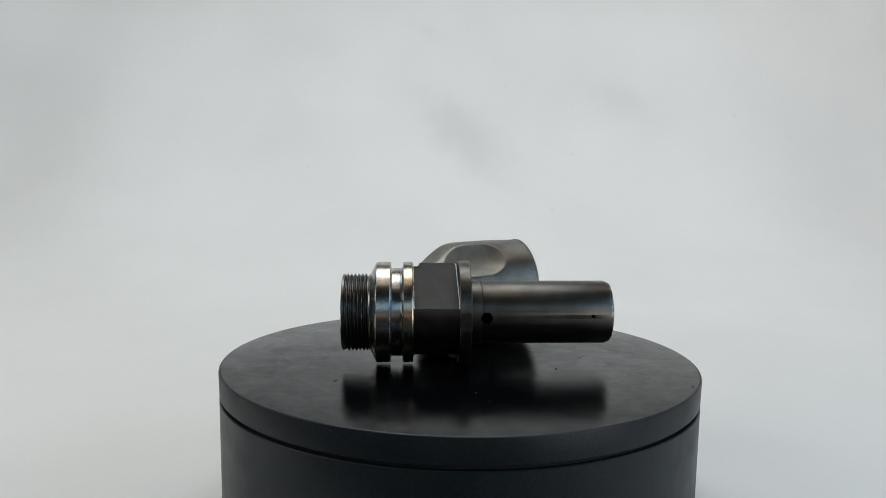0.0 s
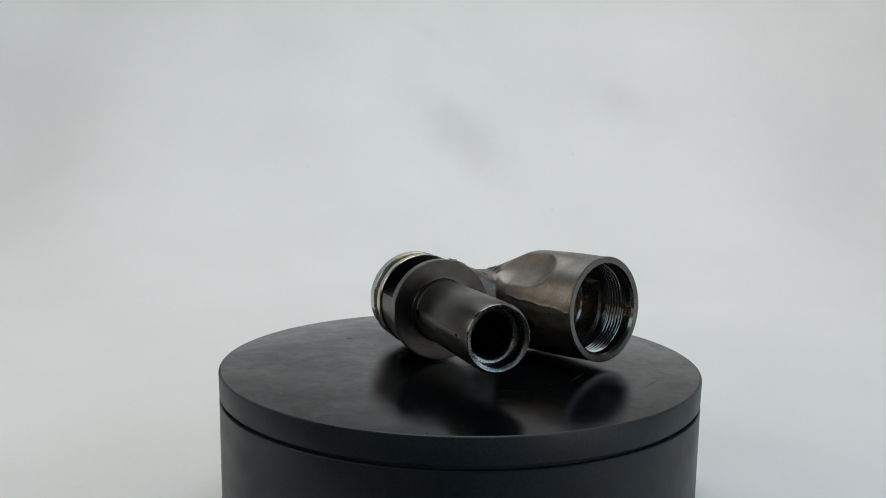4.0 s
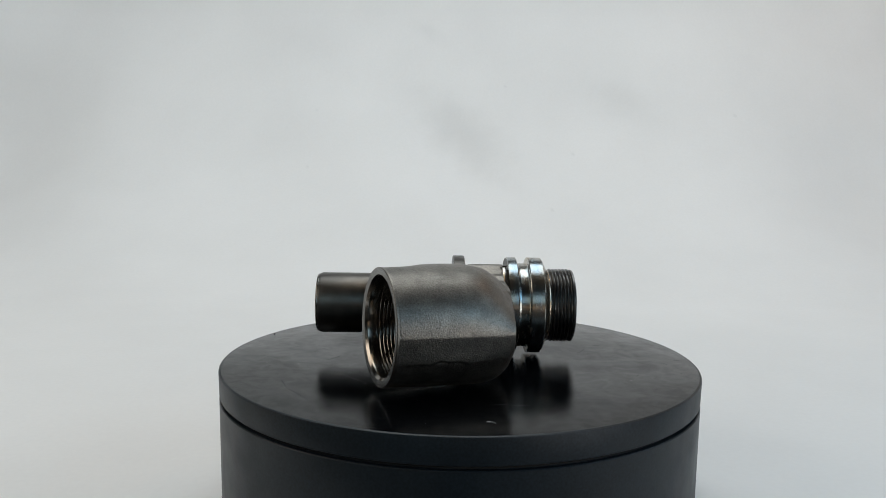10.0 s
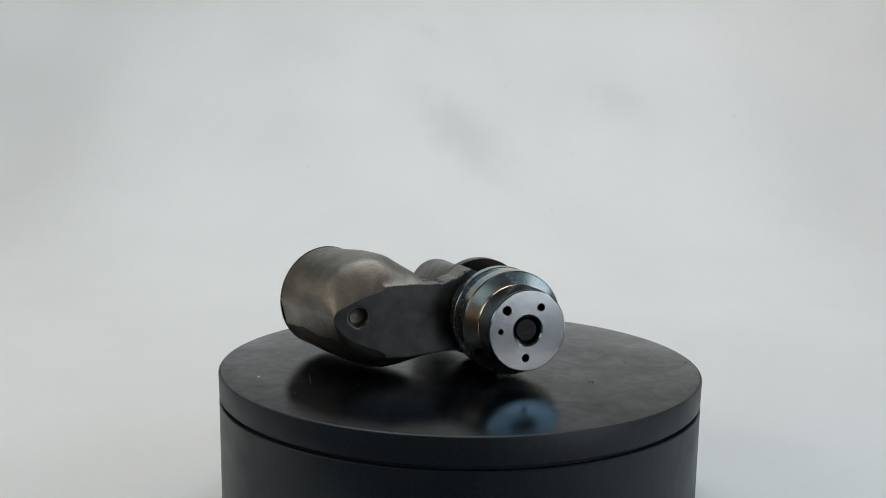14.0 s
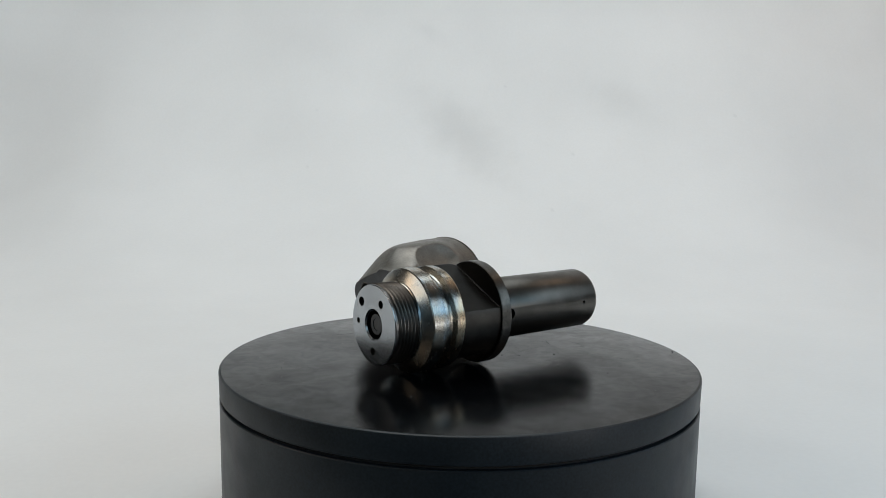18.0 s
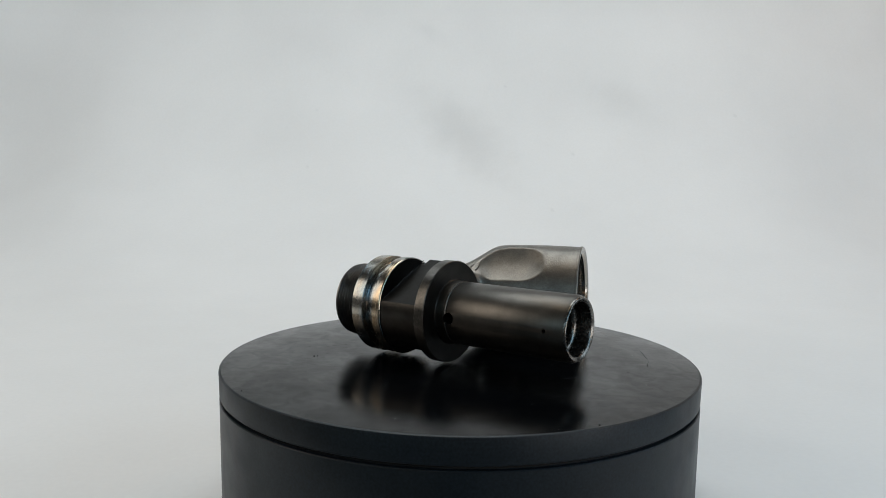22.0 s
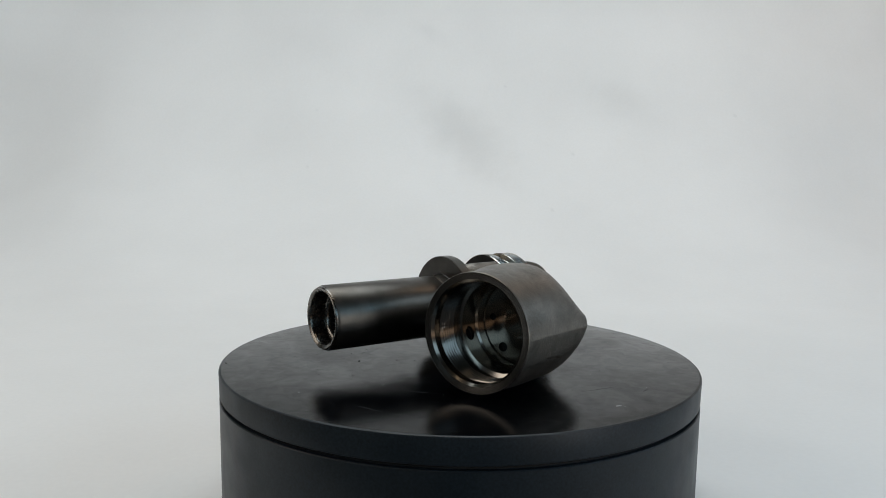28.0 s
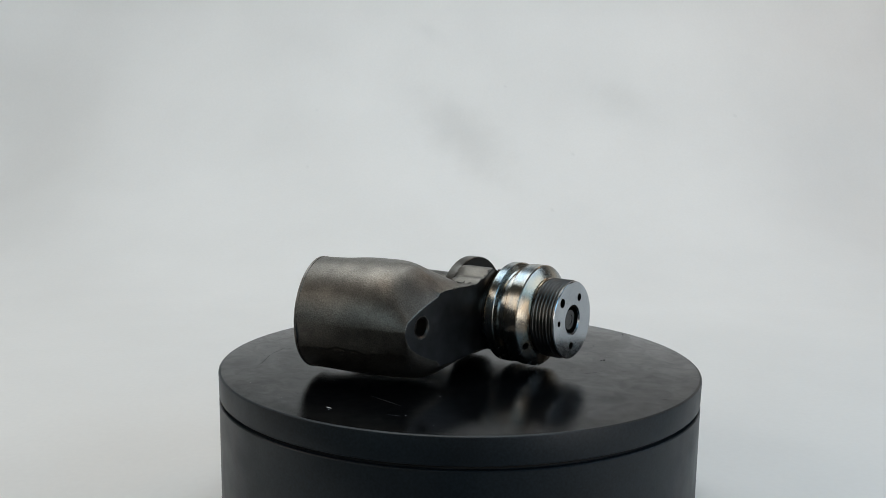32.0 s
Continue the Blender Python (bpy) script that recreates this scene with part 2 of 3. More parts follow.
def build_backdrop():
    bm = bmesh.new()
    line = []
    for k in range(14):
        line.append((-0.135 + 0.585 * k / 13, FLOOR_Z))
    for k in range(1, 41):
        a = radians(84.0) * k / 40
        line.append((0.45 + BEND * math.sin(a), FLOOR_Z + BEND * (1 - math.cos(a))))
    y_top, z_top = line[-1]
    for k in range(1, 8):
        line.append((y_top + 0.005 * k, z_top + 0.05 * k))
    cols = 150
    grid = []
    for y, z in line:
        row = []
        for c in range(cols + 1):
            x = -1.5 + 3.0 * c / cols
            row.append(bm.verts.new((x, y + (backdrop_swell(x, z) if z > FLOOR_Z else 0.0), z)))
        grid.append(row)
    for a, b in zip(grid, grid[1:]):
        for c in range(cols):
            bm.faces.new((a[c], a[c + 1], b[c + 1], b[c]))
    tagged(new("backdrop", finish(bm, "backdrop", PAPER, 60)), "white seamless paper sweep behind the stand", "backdrop", kind="structure")


def build_room():
    x0, x1, y0, y1, z0, z1 = -2.2, 2.2, -2.4, 1.6, FLOOR_Z - 0.06, 2.3
    t = 0.1
    for name, lo, hi in (("wall_north", (x0, y1, z0), (x1, y1 + t, z1)), ("wall_south", (x0, y0 - t, z0), (x1, y0, z1)),
                         ("wall_west", (x0 - t, y0 - t, z0), (x0, y1 + t, z1)), ("wall_east", (x1, y0 - t, z0), (x1 + t, y1 + t, z1)),
                         ("ceiling", (x0 - t, y0 - t, z1), (x1 + t, y1 + t, z1 + t)), ("floor", (x0 - t, y0 - t, z0 - t), (x1 + t, y1 + t, z0))):
        bm = bmesh.new()
        bmesh.ops.create_cube(bm, size=1, matrix=Matrix.Translation((Vector(lo) + Vector(hi)) / 2) @ Matrix.Diagonal((*(Vector(hi) - Vector(lo)), 1)))
        tagged(new(name, finish(bm, name, ROOM_FLOOR if name == "floor" else ROOM_PAINT)), "plain dark room floor" if name == "floor" else "plain painted room surface", "room", kind="structure")


build_backdrop()
build_room()


# ---- the display stand: fixed shell below, turning lid above ----
def build_stand():
    stand = new("display_stand")
    stand.location = (0, 0, FLOOR_Z)
    tagged(stand, "round black plastic motorised display stand on white paper", "display stand")
    h = -FLOOR_Z / MM
    shell = scaled([(0.5, 0), (0.5, 96), (1.2, 98.6), (2.5, 99.3), (h - 11.75, 99.75), (h - 11.4, 99.4), (h - 11.4, 0)])
    part("shell", lathe(shell, 256, about="z"), STAND_SIDE, stand)
    part("spindle", lathe(scaled([(h - 11.45, 0), (h - 11.45, 97.6), (h - 9.8, 97.6), (h - 9.8, 0)]), 128, about="z"), RECESS_BLACK, stand)
    rng = random.Random(23)
    for k in range(20):
        a, z = math.radians(rng.uniform(195, 345)), rng.uniform(0.012, 0.052)
        bm = bmesh.new()
        bmesh.ops.create_icosphere(bm, subdivisions=1, radius=rng.uniform(0.07, 0.18) * MM)
        bmesh.ops.scale(bm, vec=(rng.uniform(0.8, 1.4), 0.35, rng.uniform(0.8, 1.8)), verts=bm.verts)
        part("scuff", bm, SCUFF, stand, "", pose(0.0997 * math.cos(a), 0.0997 * math.sin(a), z, 0, rng.uniform(-60, 60), math.degrees(a) + 90))
    return stand


def build_lid():
    lid = new("turntable_lid")
    tagged(lid, "flat satin black turntable lid with fine scratches and dust", "turntable")
    prof = [(-9.9, 0), (-9.9, 99.4), (-9.6, 99.7), (-0.75, 99.95), (-0.3, 99.8), (-0.08, 99.45), (0.0, 99.0), (0.0, 60), (0.0, 0)]
    plate = lathe(scaled(prof), 256, about="z")
    for f in plate.faces:
        f.material_index = 0 if f.calc_center_median().z > -0.02 * MM else 1
    part("lid_plate", plate, [STAND_TOP, STAND_SIDE], lid)
    rng = random.Random(11)

    def sliver(name, x, y, length, angle, width, mat):
        bm = bmesh.new()
        n, bend = 7, rng.uniform(-0.06, 0.06) * length
        top, low = [], []
        for k in range(n):
            u = k / (n - 1) - 0.5
            wide = width * (0.25 + 0.75 * (1 - (2 * u) ** 2)) * rng.uniform(0.6, 1.1)
            mid = bend * (1 - 4 * u * u) + rng.uniform(-0.05, 0.05)
            top.append(bm.verts.new((u * length * MM, (mid + wide / 2) * MM, 0.012 * MM)))
            low.append(bm.verts.new((u * length * MM, (mid - wide / 2) * MM, 0.012 * MM)))
        for k in range(n - 1):
            bm.faces.new((low[k], low[k + 1], top[k + 1], top[k]))
        bmesh.ops.extrude_face_region(bm, geom=bm.faces[:])
        for v in low + top:
            v.co.z = 0.002 * MM
        part(name, bm, mat, lid, "", pose(x * MM, y * MM, 0.004 * MM, 0, 0, angle))

    for x, y, length, angle in ((-20.5, 65.7, 16, 176), (-54.4, -19.2, 12, -112), (56.6, 59.7, 17, 128), (40.3, 36.4, 13, 134), (53.4, 5.0, 10, -120), (65.8, 45.2, 11, 113),
                                (60.0, -10.3, 3.3, 151), (60.7, -34.8, 2.6, 102), (-34.4, 75.8, 5.2, 23), (63.0, -4.0, 4.5, 100), (31.6, -28.1, 2.5, 20)):
        sliver("scratch", x, y, length, angle, 0.30, SCUFF)
    for k in range(34):
        a, r = rng.uniform(0, 6.283), 95 * math.sqrt(rng.random())
        sliver("fine_scratch", r * math.cos(a), r * math.sin(a), rng.uniform(1.0, 4.0), rng.uniform(0, 180), rng.uniform(0.06, 0.14), SCUFF)

    def speck(name, x, y, size, mat):
        bm = bmesh.new()
        bmesh.ops.create_icosphere(bm, subdivisions=1, radius=size * MM)
        for v in bm.verts:
            v.co *= rng.uniform(0.6, 1.2)
        bmesh.ops.scale(bm, vec=(rng.uniform(0.8, 1.6), 1, 0.45), verts=bm.verts)
        part(name, bm, mat, lid, "", pose(x * MM, y * MM, size * 0.25 * MM, 0, 0, rng.uniform(0, 180)))

    for x, y in ((89.5, -38.6), (38.4, -50.6), (28.5, -31.5), (25.2, -9.6), (36.9, -29.5), (39.9, -15.6), (-47.7, -40.0), (-46.9, -38.8), (19.2, -5.1), (-27.8, -92.8)):
        speck("dark_speck", x, y, rng.uniform(0.3, 0.5), LINT)
    for x, y in ((47.9, 21.6), (66.1, 16.7), (79.5, 15.6), (53.5, 19.0), (-13.9, 86.3), (34.6, 43.4), (53.6, 55.1), (46.2, 58.4), (-31.5, 48.6), (-37.5, 73.0), (-68.0, 29.7), (20.8, -33.2),
                 (29.1, -30.3), (-49.4, -19.1), (-67.1, -56.5), (-73.1, -64.5), (-16.0, -18.9), (-16.5, 37.2), (-20.6, -66.6), (6.4, -52.4), (11.2, -62.5), (35.9, -78.7)):
        speck("dust_speck", x, y, rng.uniform(0.14, 0.24), DUST)
    sliver("pale_chip", -12.3, 84.8, 2.6, 178, 0.9, DUST)
    for k in range(90):
        a, r = rng.uniform(0, 6.283), 97 * math.sqrt(rng.random())
        speck("dust_speck", r * math.cos(a), r * math.sin(a), rng.uniform(0.05, 0.11), DUST)
    return lid


stand = build_stand()
lid = build_lid()


# ---- the injector body: x runs from the threaded end to the tube's mouth, y to the side cup, z up ----
AXIS = 21.75 * MM
UP = pose(0, 0, AXIS)


def helix(s0, s1, crest, root, pitch, n=96, per=10, inward=False):
    """A screw thread as a sleeve with a closed far side."""
    bm = bmesh.new()
    rows = int((s1 - s0) / pitch * per)
    grid = []
    for i in range(rows + 1):
        s = s0 + (s1 - s0) * i / rows
        row = []
        for k in range(n):
            a = 2 * math.pi * k / n
            u = ((s / pitch) - k / n) % 1.0
            tri = min(1.0, max(0.0, 1.22 * (1 - abs(2 * u - 1)) - 0.11))
            fade = ease(min(s - s0, s1 - s) / (0.7 * pitch))
            r = root + (crest - root) * tri * fade
            row.append(bm.verts.new((s * MM, r * MM * math.cos(a), r * MM * math.sin(a))))
        grid.append(row)
    for a, b in zip(grid, grid[1:]):
        for k in range(n):
            j = (k + 1) % n
            bm.faces.new((a[k], a[j], b[j], b[k]))
    return bm


def cup_frame():
    """From the cup's own space (x out of its mouth) to the body's."""
    return Matrix.Translation((80.2 * MM, 60.95 * MM, 2.1 * MM)) @ pose(0, 0, 0, 0, -1.6, 19.5)


CUP_R = 22.0
FLOOR_HOLES = ((-7.5, -11.0, 1.9), (-12.6, 0.4, 1.35))
BACK_S = 30.6
ARM_TOP = [(0, 19.8), (10.5, 19.1), (18, 15.6), (24, 13.2), (28, 12.4), (34, 12.4), (50, 12.4)]
FLAT_N, FLAT_D = (-0.430, 0.903), 12.7     # the milled flat on the barrel: its normal in (y, z) and its distance from the axis
ARM_BOTTOM = [(0, -14.8), (10, -14.6), (20, -14.0), (28, -13.8), (38, -14.6), (50, -15.0)]
ARM_FAR = [(0, 50.0), (11, 49.5), (17, 47.4), (26, 48.0), (36, 48.0), (50, 44.0)]


def smooth_less(a, b, k):
    h = np.maximum(k - np.abs(a - b), 0.0) / k
    return np.minimum(a, b) - h * h * k / 4


def smooth_more(a, b, k):
    return -smooth_less(-a, -b, k)


def table(rows, x):
    """The smooth curve of a short table for a whole grid."""
    fine = np.linspace(rows[0][0], rows[-1][0], 120)
    return np.interp(x, fine, [between(rows, q) for q in fine])


SCOOP_R, SCOOP_Y, SCOOP_W = 24.4, -31.2, 30.83


def oval_facet(along, y, w):
    """The hollow on the upper side towards the barrel: a shallow trough with a round end before the mouth and a softer one at the back."""
    lift = 2.6 * np.clip((25.5 - along) / 10.0, 0.0, 2.0) ** 2 + 2.2 * np.clip((along - 36.5) / 8.0, 0.0, 2.0) ** 2
    return SCOOP_R - np.hypot(y - SCOOP_Y, w - SCOOP_W) - lift


def forging_field(s, v, z):
    """Distance in millimetres from the forged skin: the web flows into the cup, cut flat at the lug face."""
    m = np.array(cup_frame().to_3x3().inverted())
    c = np.array(cup_frame().translation) / MM
    ds, dv, dz = s - c[0], v - c[1], z - c[2]
    x, y, w = (m[r][0] * ds + m[r][1] * dv + m[r][2] * dz for r in range(3))
    along = -x
    radius = CUP_R + 0.5 * np.clip((along - 2) / 14, 0, 1)
    # crest on top, on the barrel's side
    turn = np.degrees(np.arctan2(w, y)) - 112.0
    crest = 1.2 * np.exp(-(turn / 16.0) ** 2) * np.exp(-((along - 27.0) / 13.0) ** 4)
    cup = np.hypot(y, w) - radius - crest
    # trimmed parting band along the outer side, wavy below
    n0, n1 = math.cos(radians(-13)), math.sin(radians(-13))
    cup = np.maximum(cup, y * n0 + w * n1 - (radius - 0.62))
    # below the band the lower die half stands back a little, with a wavy edge
    edge = -9.4 + 0.55 * np.sin(along * 0.30 + 2.2) + 0.3 * np.sin(along * 0.83)
    cup = cup + 0.5 * np.clip((edge - w) / 0.5 + 0.5, 0, 1) * np.clip((y - 4.0) / 6.0, 0, 1) * np.clip((w + 22.0) / 10.0, 0, 1) * np.clip((along - 3.0) / 4.0, 0, 1)
    # the back end is drawn in to the lug face
    left = np.clip((s - BACK_S) / np.where(y > 0, 19.0, 19.0 + 5.0 * np.clip(-y / 8.0, 0, 1)), 0, 1)
    b = np.where(w > 0, (1 - left) ** 1.85, 1 - np.sqrt(1 - (1 - left) ** 2.2))
    lat = np.clip(np.abs(y) / 24.6, 0, 1)
    full = np.sqrt(np.maximum(radius ** 2 - y ** 2, 0.0)) + 1.0 + crest * 1.1
    point = np.where(w > 0, 12.4, 13.6) * np.where(y > 0, (1 - lat) ** 0.62, 1.0)
    cup = smooth_more(cup, (np.abs(w) - (full * (1 - b) + point * b)) * 0.75, 2.0)
    cup = np.maximum(cup, x + 0.9)
    arm = smooth_more(np.maximum(z - table(ARM_TOP, v), table(ARM_BOTTOM, v) - np.clip((s - 33.0) / 12.0, 0, 1) * (0.5 + 4.0 * ((v - 27.0) / 20.0) ** 2) - z) * 0.92, s - table(ARM_FAR, v), 7.0)
    arm = np.maximum(arm, np.maximum(v - 46.0, 3.0 - v))
    arm = np.maximum(arm, FLAT_N[0] * v + FLAT_N[1] * z - FLAT_D)
    cup = smooth_more(cup, oval_facet(along, y, w), 0.4)
    d = smooth_less(cup, arm, 3.0)
    # raised parting line along the inner side
    d = d - 0.65 * np.exp(-((w - 0.8 - 0.10 * along + 0.25 * np.sin(along * 0.5)) / 0.5) ** 2) * np.clip((-10.0 - y) / 6.0, 0, 1) * np.clip((38.0 - along) / 6.0, 0, 1) * (0.7 + 0.3 * np.sin(along * 1.1))
    d = np.maximum(d, BACK_S - s)
    d = np.maximum(d, x + 0.9)
    d = np.maximum(d, -np.maximum(np.hypot(y, w) - np.where(x > -18.9, 19.6, 18.85), -36.0 - x))
    d = np.maximum(d, -np.maximum(np.hypot(y, w) - 8.4, -46.3 - x))
    for hy, hw, hr in FLOOR_HOLES:
        d = np.maximum(d, -np.maximum(np.hypot(y - hy, w - hw) - hr - 0.5, -40.0 - x))
    d = np.maximum(d, -np.maximum(np.hypot(x + 23.0, w + 5.53 - 0.51 * (y + 17.0)) - 3.2, np.maximum(y + 14.0, -26.0 - y)))
    d = np.maximum(d, -np.maximum(np.hypot(v - 57.4, z - 1.7) - 4.0, s - 36.0))
    return d


def skin_of(field, lo, hi, h):
    """A closed skin round the place where the field is negative."""
    axes = [np.arange(lo[k], hi[k] + h, h) for k in range(3)]
    g = np.meshgrid(*axes, indexing="ij")
    f = field(*g)
    neg = f < 0
    shape = tuple(n - 1 for n in f.shape)
    total, count = np.zeros(shape + (3,)), np.zeros(shape)

    def corner(arr, o):
        return arr[o[0]:o[0] + shape[0], o[1]:o[1] + shape[1], o[2]:o[2] + shape[2]]

    for ax in range(3):
        for o in ((0, 0), (0, 1), (1, 0), (1, 1)):
            p = list(o)
            p.insert(ax, 0)
            r = list(p)
            r[ax] = 1
            fa, fb = corner(f, p), corner(f, r)
            hit = corner(neg, p) != corner(neg, r)
            t = np.where(hit, fa / np.where(hit, fa - fb, 1.0), 0.0)
            for k in range(3):
                total[..., k] += np.where(hit, p[k] + (t if k == ax else 0.0), 0.0)
            count += hit
    used = count > 0
    index = np.full(shape, -1)
    index[used] = np.arange(used.sum())
    cells = np.argwhere(used)
    verts = (cells + total[used] / count[used][:, None]) * h + np.array(lo)
    faces = []
    for ax in range(3):
        u, w = [k for k in range(3) if k != ax]
        first = [slice(None)] * 3
        second = [slice(None)] * 3
        first[ax], second[ax] = slice(0, -1), slice(1, None)
        flip = neg[tuple(first)]
        cross = np.argwhere(flip != neg[tuple(second)])
        cross = cross[(cross[:, u] > 0) & (cross[:, w] > 0) & (cross[:, u] < shape[u]) & (cross[:, w] < shape[w])]
        quad = []
        for du, dw in ((1, 1), (0, 1), (0, 0), (1, 0)):
            c = cross.copy()
            c[:, u] -= du
            c[:, w] -= dw
            quad.append(index[c[:, 0], c[:, 1], c[:, 2]])
        quad = np.stack(quad, 1)
        turn = flip[tuple(cross.T)] == (ax == 1)
        quad[turn] = quad[turn][:, ::-1]
        faces.append(quad)
    return verts, np.concatenate(faces)


def build_forging(body):
    verts, faces = skin_of(forging_field, (29.4, 2.0, -25.0), (89.5, 86.0, 29.0), 0.40)
    for _ in range(3):
        f0 = forging_field(*verts.T)
        grad = np.stack([(forging_field(*(verts + 0.05 * np.eye(3)[k]).T) - f0) / 0.05 for k in range(3)], 1)
        size = np.maximum((grad ** 2).sum(1), 0.2)
        verts -= np.clip(f0 / size, -0.3, 0.3)[:, None] * grad * 0.8
    flat = np.abs(verts[:, 0] - BACK_S) < 0.2
    verts[flat, 0] = BACK_S
    me = bpy.data.meshes.new("forging")
    me.from_pydata((verts * MM).tolist(), [], faces.tolist())
    bm = bmesh.new()
    bm.from_mesh(me)
    bpy.data.meshes.remove(me)
    inv = cup_frame().inverted()
    for f in bm.faces:
        if abs(f.calc_center_median().x - BACK_S * MM) < 0.02 * MM:
            f.material_index = 1
            continue
        q = f.calc_center_median() / MM
        if abs(FLAT_N[0] * q.y + FLAT_N[1] * q.z - FLAT_D) < 0.15 and q.y < 11.2:
            f.material_index = 3
            continue
        p = inv @ f.calc_center_median() / MM
        if p.y < 0 < p.z and abs(oval_facet(-p.x, p.y, p.z)) < 0.12:
            f.material_index = 2
    return part("forging", bm, [STEEL_CAST, STEEL_MILLED, STEEL_FACET, STEEL_NEAR_BLACK], body, "forged rough skin of web and side cup, milled flat lug face", UP, 40)


def surface_height(s, v):
    """Top of the forged skin over a place of the web."""
    zs = np.linspace(25, 0, 500)
    d = forging_field(np.full_like(zs, s), np.full_like(zs, v), zs)
    return float(zs[np.argmax(d < 0)])


def build_injector():
    body = new("injector_body")
    tagged(body, "dark steel diesel injector body lying on the turntable lid", "machine part")
    # threaded end, with oil drillings in its bright face
    end = lathe(scaled([(-1.0, 0), (-1.0, 5.6), (-1.0, 15.25), (-0.7, 15.6), (0.0, 15.6), (0.5, 14.9), (9.8, 14.9), (10.2, 14.4), (11.4, 14.4), (11.4, 0)]))
    for f in end.faces:
        f.material_index = 0 if f.calc_center_median().x < -0.5 * MM else 1
    drills = [tool_cylinder(5.6 * MM, (-2 * MM, 0, 0), (6 * MM, 0, 0), 48)]
    sink = bmesh.new()
    bmesh.ops.create_cone(sink, cap_ends=True, segments=48, radius1=7.0 * MM, radius2=5.0 * MM, depth=2.0 * MM, matrix=pose(-0.8 * MM, 0, 0, 0, 90, 0))
    drills.append(sink)
    for y, z, r in ((0.6, -10.5, 1.6), (11.0, 0.0, 1.15), (-5.2, 8.6, 1.6), (8.6, 7.9, 1.9)):
        drills.append(tool_cylinder(r * MM, Vector((-2, y, z)) * MM, Vector((11, y, z)) * MM, 24))
    end = drilled(end, drills, 3)
    end.normal_update()
    for f in end.faces:
        c = f.calc_center_median()
        if c.x > -0.99 * MM and math.hypot(c.y, c.z) < 14.5 * MM and abs(f.normal.x) < 0.5:
            # walls of the drillings coloured near-black, for the shade inside them
            f.material_index = 2
    part("threaded_end", end, [STEEL_FACE, STEEL_THREAD, STEEL_NEAR_BLACK], body, "bright ground end face with oil drillings", UP)
    part("screw_thread", helix(0.0, 10.0, 15.95, 14.85, 1.5), STEEL_THREAD, body, "dark fine screw thread", UP)
    part("end_plug", lathe(scaled([(0.5, 0), (0.45, 2.2), (0.3, 2.35), (0.3, 4.0), (1.0, 4.7), (5.5, 4.7), (5.5, 0)]), 48), PLUG_BLACK, body, "black plug in the end face", UP)
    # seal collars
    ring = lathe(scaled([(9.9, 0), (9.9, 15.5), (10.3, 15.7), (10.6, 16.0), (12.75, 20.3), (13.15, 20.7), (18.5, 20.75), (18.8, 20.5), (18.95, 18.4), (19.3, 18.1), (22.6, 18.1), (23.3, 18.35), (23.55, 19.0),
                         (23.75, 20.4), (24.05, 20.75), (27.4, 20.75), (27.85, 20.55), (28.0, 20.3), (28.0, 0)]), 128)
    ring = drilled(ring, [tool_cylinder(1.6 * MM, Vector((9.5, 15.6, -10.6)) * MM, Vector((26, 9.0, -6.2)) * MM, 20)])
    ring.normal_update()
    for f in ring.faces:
        # the collar's back face takes the near-black steel
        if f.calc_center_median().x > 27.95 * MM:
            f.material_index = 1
    part("seal_collar", ring, [STEEL_TURNED, STEEL_NEAR_BLACK], body, "bright turned double seal collar", UP, 16)
    # barrel with milled flats between collar and flange
    def flatted(r, d, y_most):
        outline = []
        for k in range(128):
            a = 2 * math.pi * k / 128
            y, z = r * math.cos(a), r * math.sin(a)
            over = FLAT_N[0] * y + FLAT_N[1] * z - d
            if over > 0:
                y, z = y - over * FLAT_N[0], z - over * FLAT_N[1]
            outline.append((min(y, y_most) * MM, max(z, -14.8) * MM))
        return outline

    barrel = prism(flatted(20.0, FLAT_D, 12.0), 30.5 * MM, 46.6 * MM)
    crisp = [e for e in barrel.edges if e.calc_face_angle(0.0) > radians(18)]
    bmesh.ops.recalc_face_normals(barrel, faces=barrel.faces[:])
    bmesh.ops.bevel(barrel, geom=crisp, offset=0.22 * MM, segments=1, affect="EDGES", material=1)
    barrel.normal_update()
    for f in barrel.faces:
        if f.material_index == 0 and f.normal.y * FLAT_N[0] + f.normal.z * FLAT_N[1] < 0.97:
            f.material_index = 2
    part("barrel", barrel, [STEEL_NEAR_BLACK, STEEL_RIM, STEEL_FLANGE], body, "dark milled barrel with a wide flat", UP, 20)
    step = prism(flatted(19.98, FLAT_D - 0.02, 7.0), 28.02 * MM, 30.6 * MM)
    bmesh.ops.recalc_face_normals(step, faces=step.faces[:])
    for f in step.faces:
        f.material_index = 1 if f.normal.y * FLAT_N[0] + f.normal.z * FLAT_N[1] < 0.97 else 0
    part("barrel_step", step, [STEEL_NEAR_BLACK, STEEL_FLANGE], body, "", UP, 20)
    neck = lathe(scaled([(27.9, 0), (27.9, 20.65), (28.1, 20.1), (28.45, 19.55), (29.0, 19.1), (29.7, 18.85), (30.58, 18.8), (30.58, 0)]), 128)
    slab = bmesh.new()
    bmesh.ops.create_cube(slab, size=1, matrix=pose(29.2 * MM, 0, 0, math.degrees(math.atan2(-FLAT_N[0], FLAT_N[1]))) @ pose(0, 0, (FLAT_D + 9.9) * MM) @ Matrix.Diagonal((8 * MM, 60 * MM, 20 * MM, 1)))
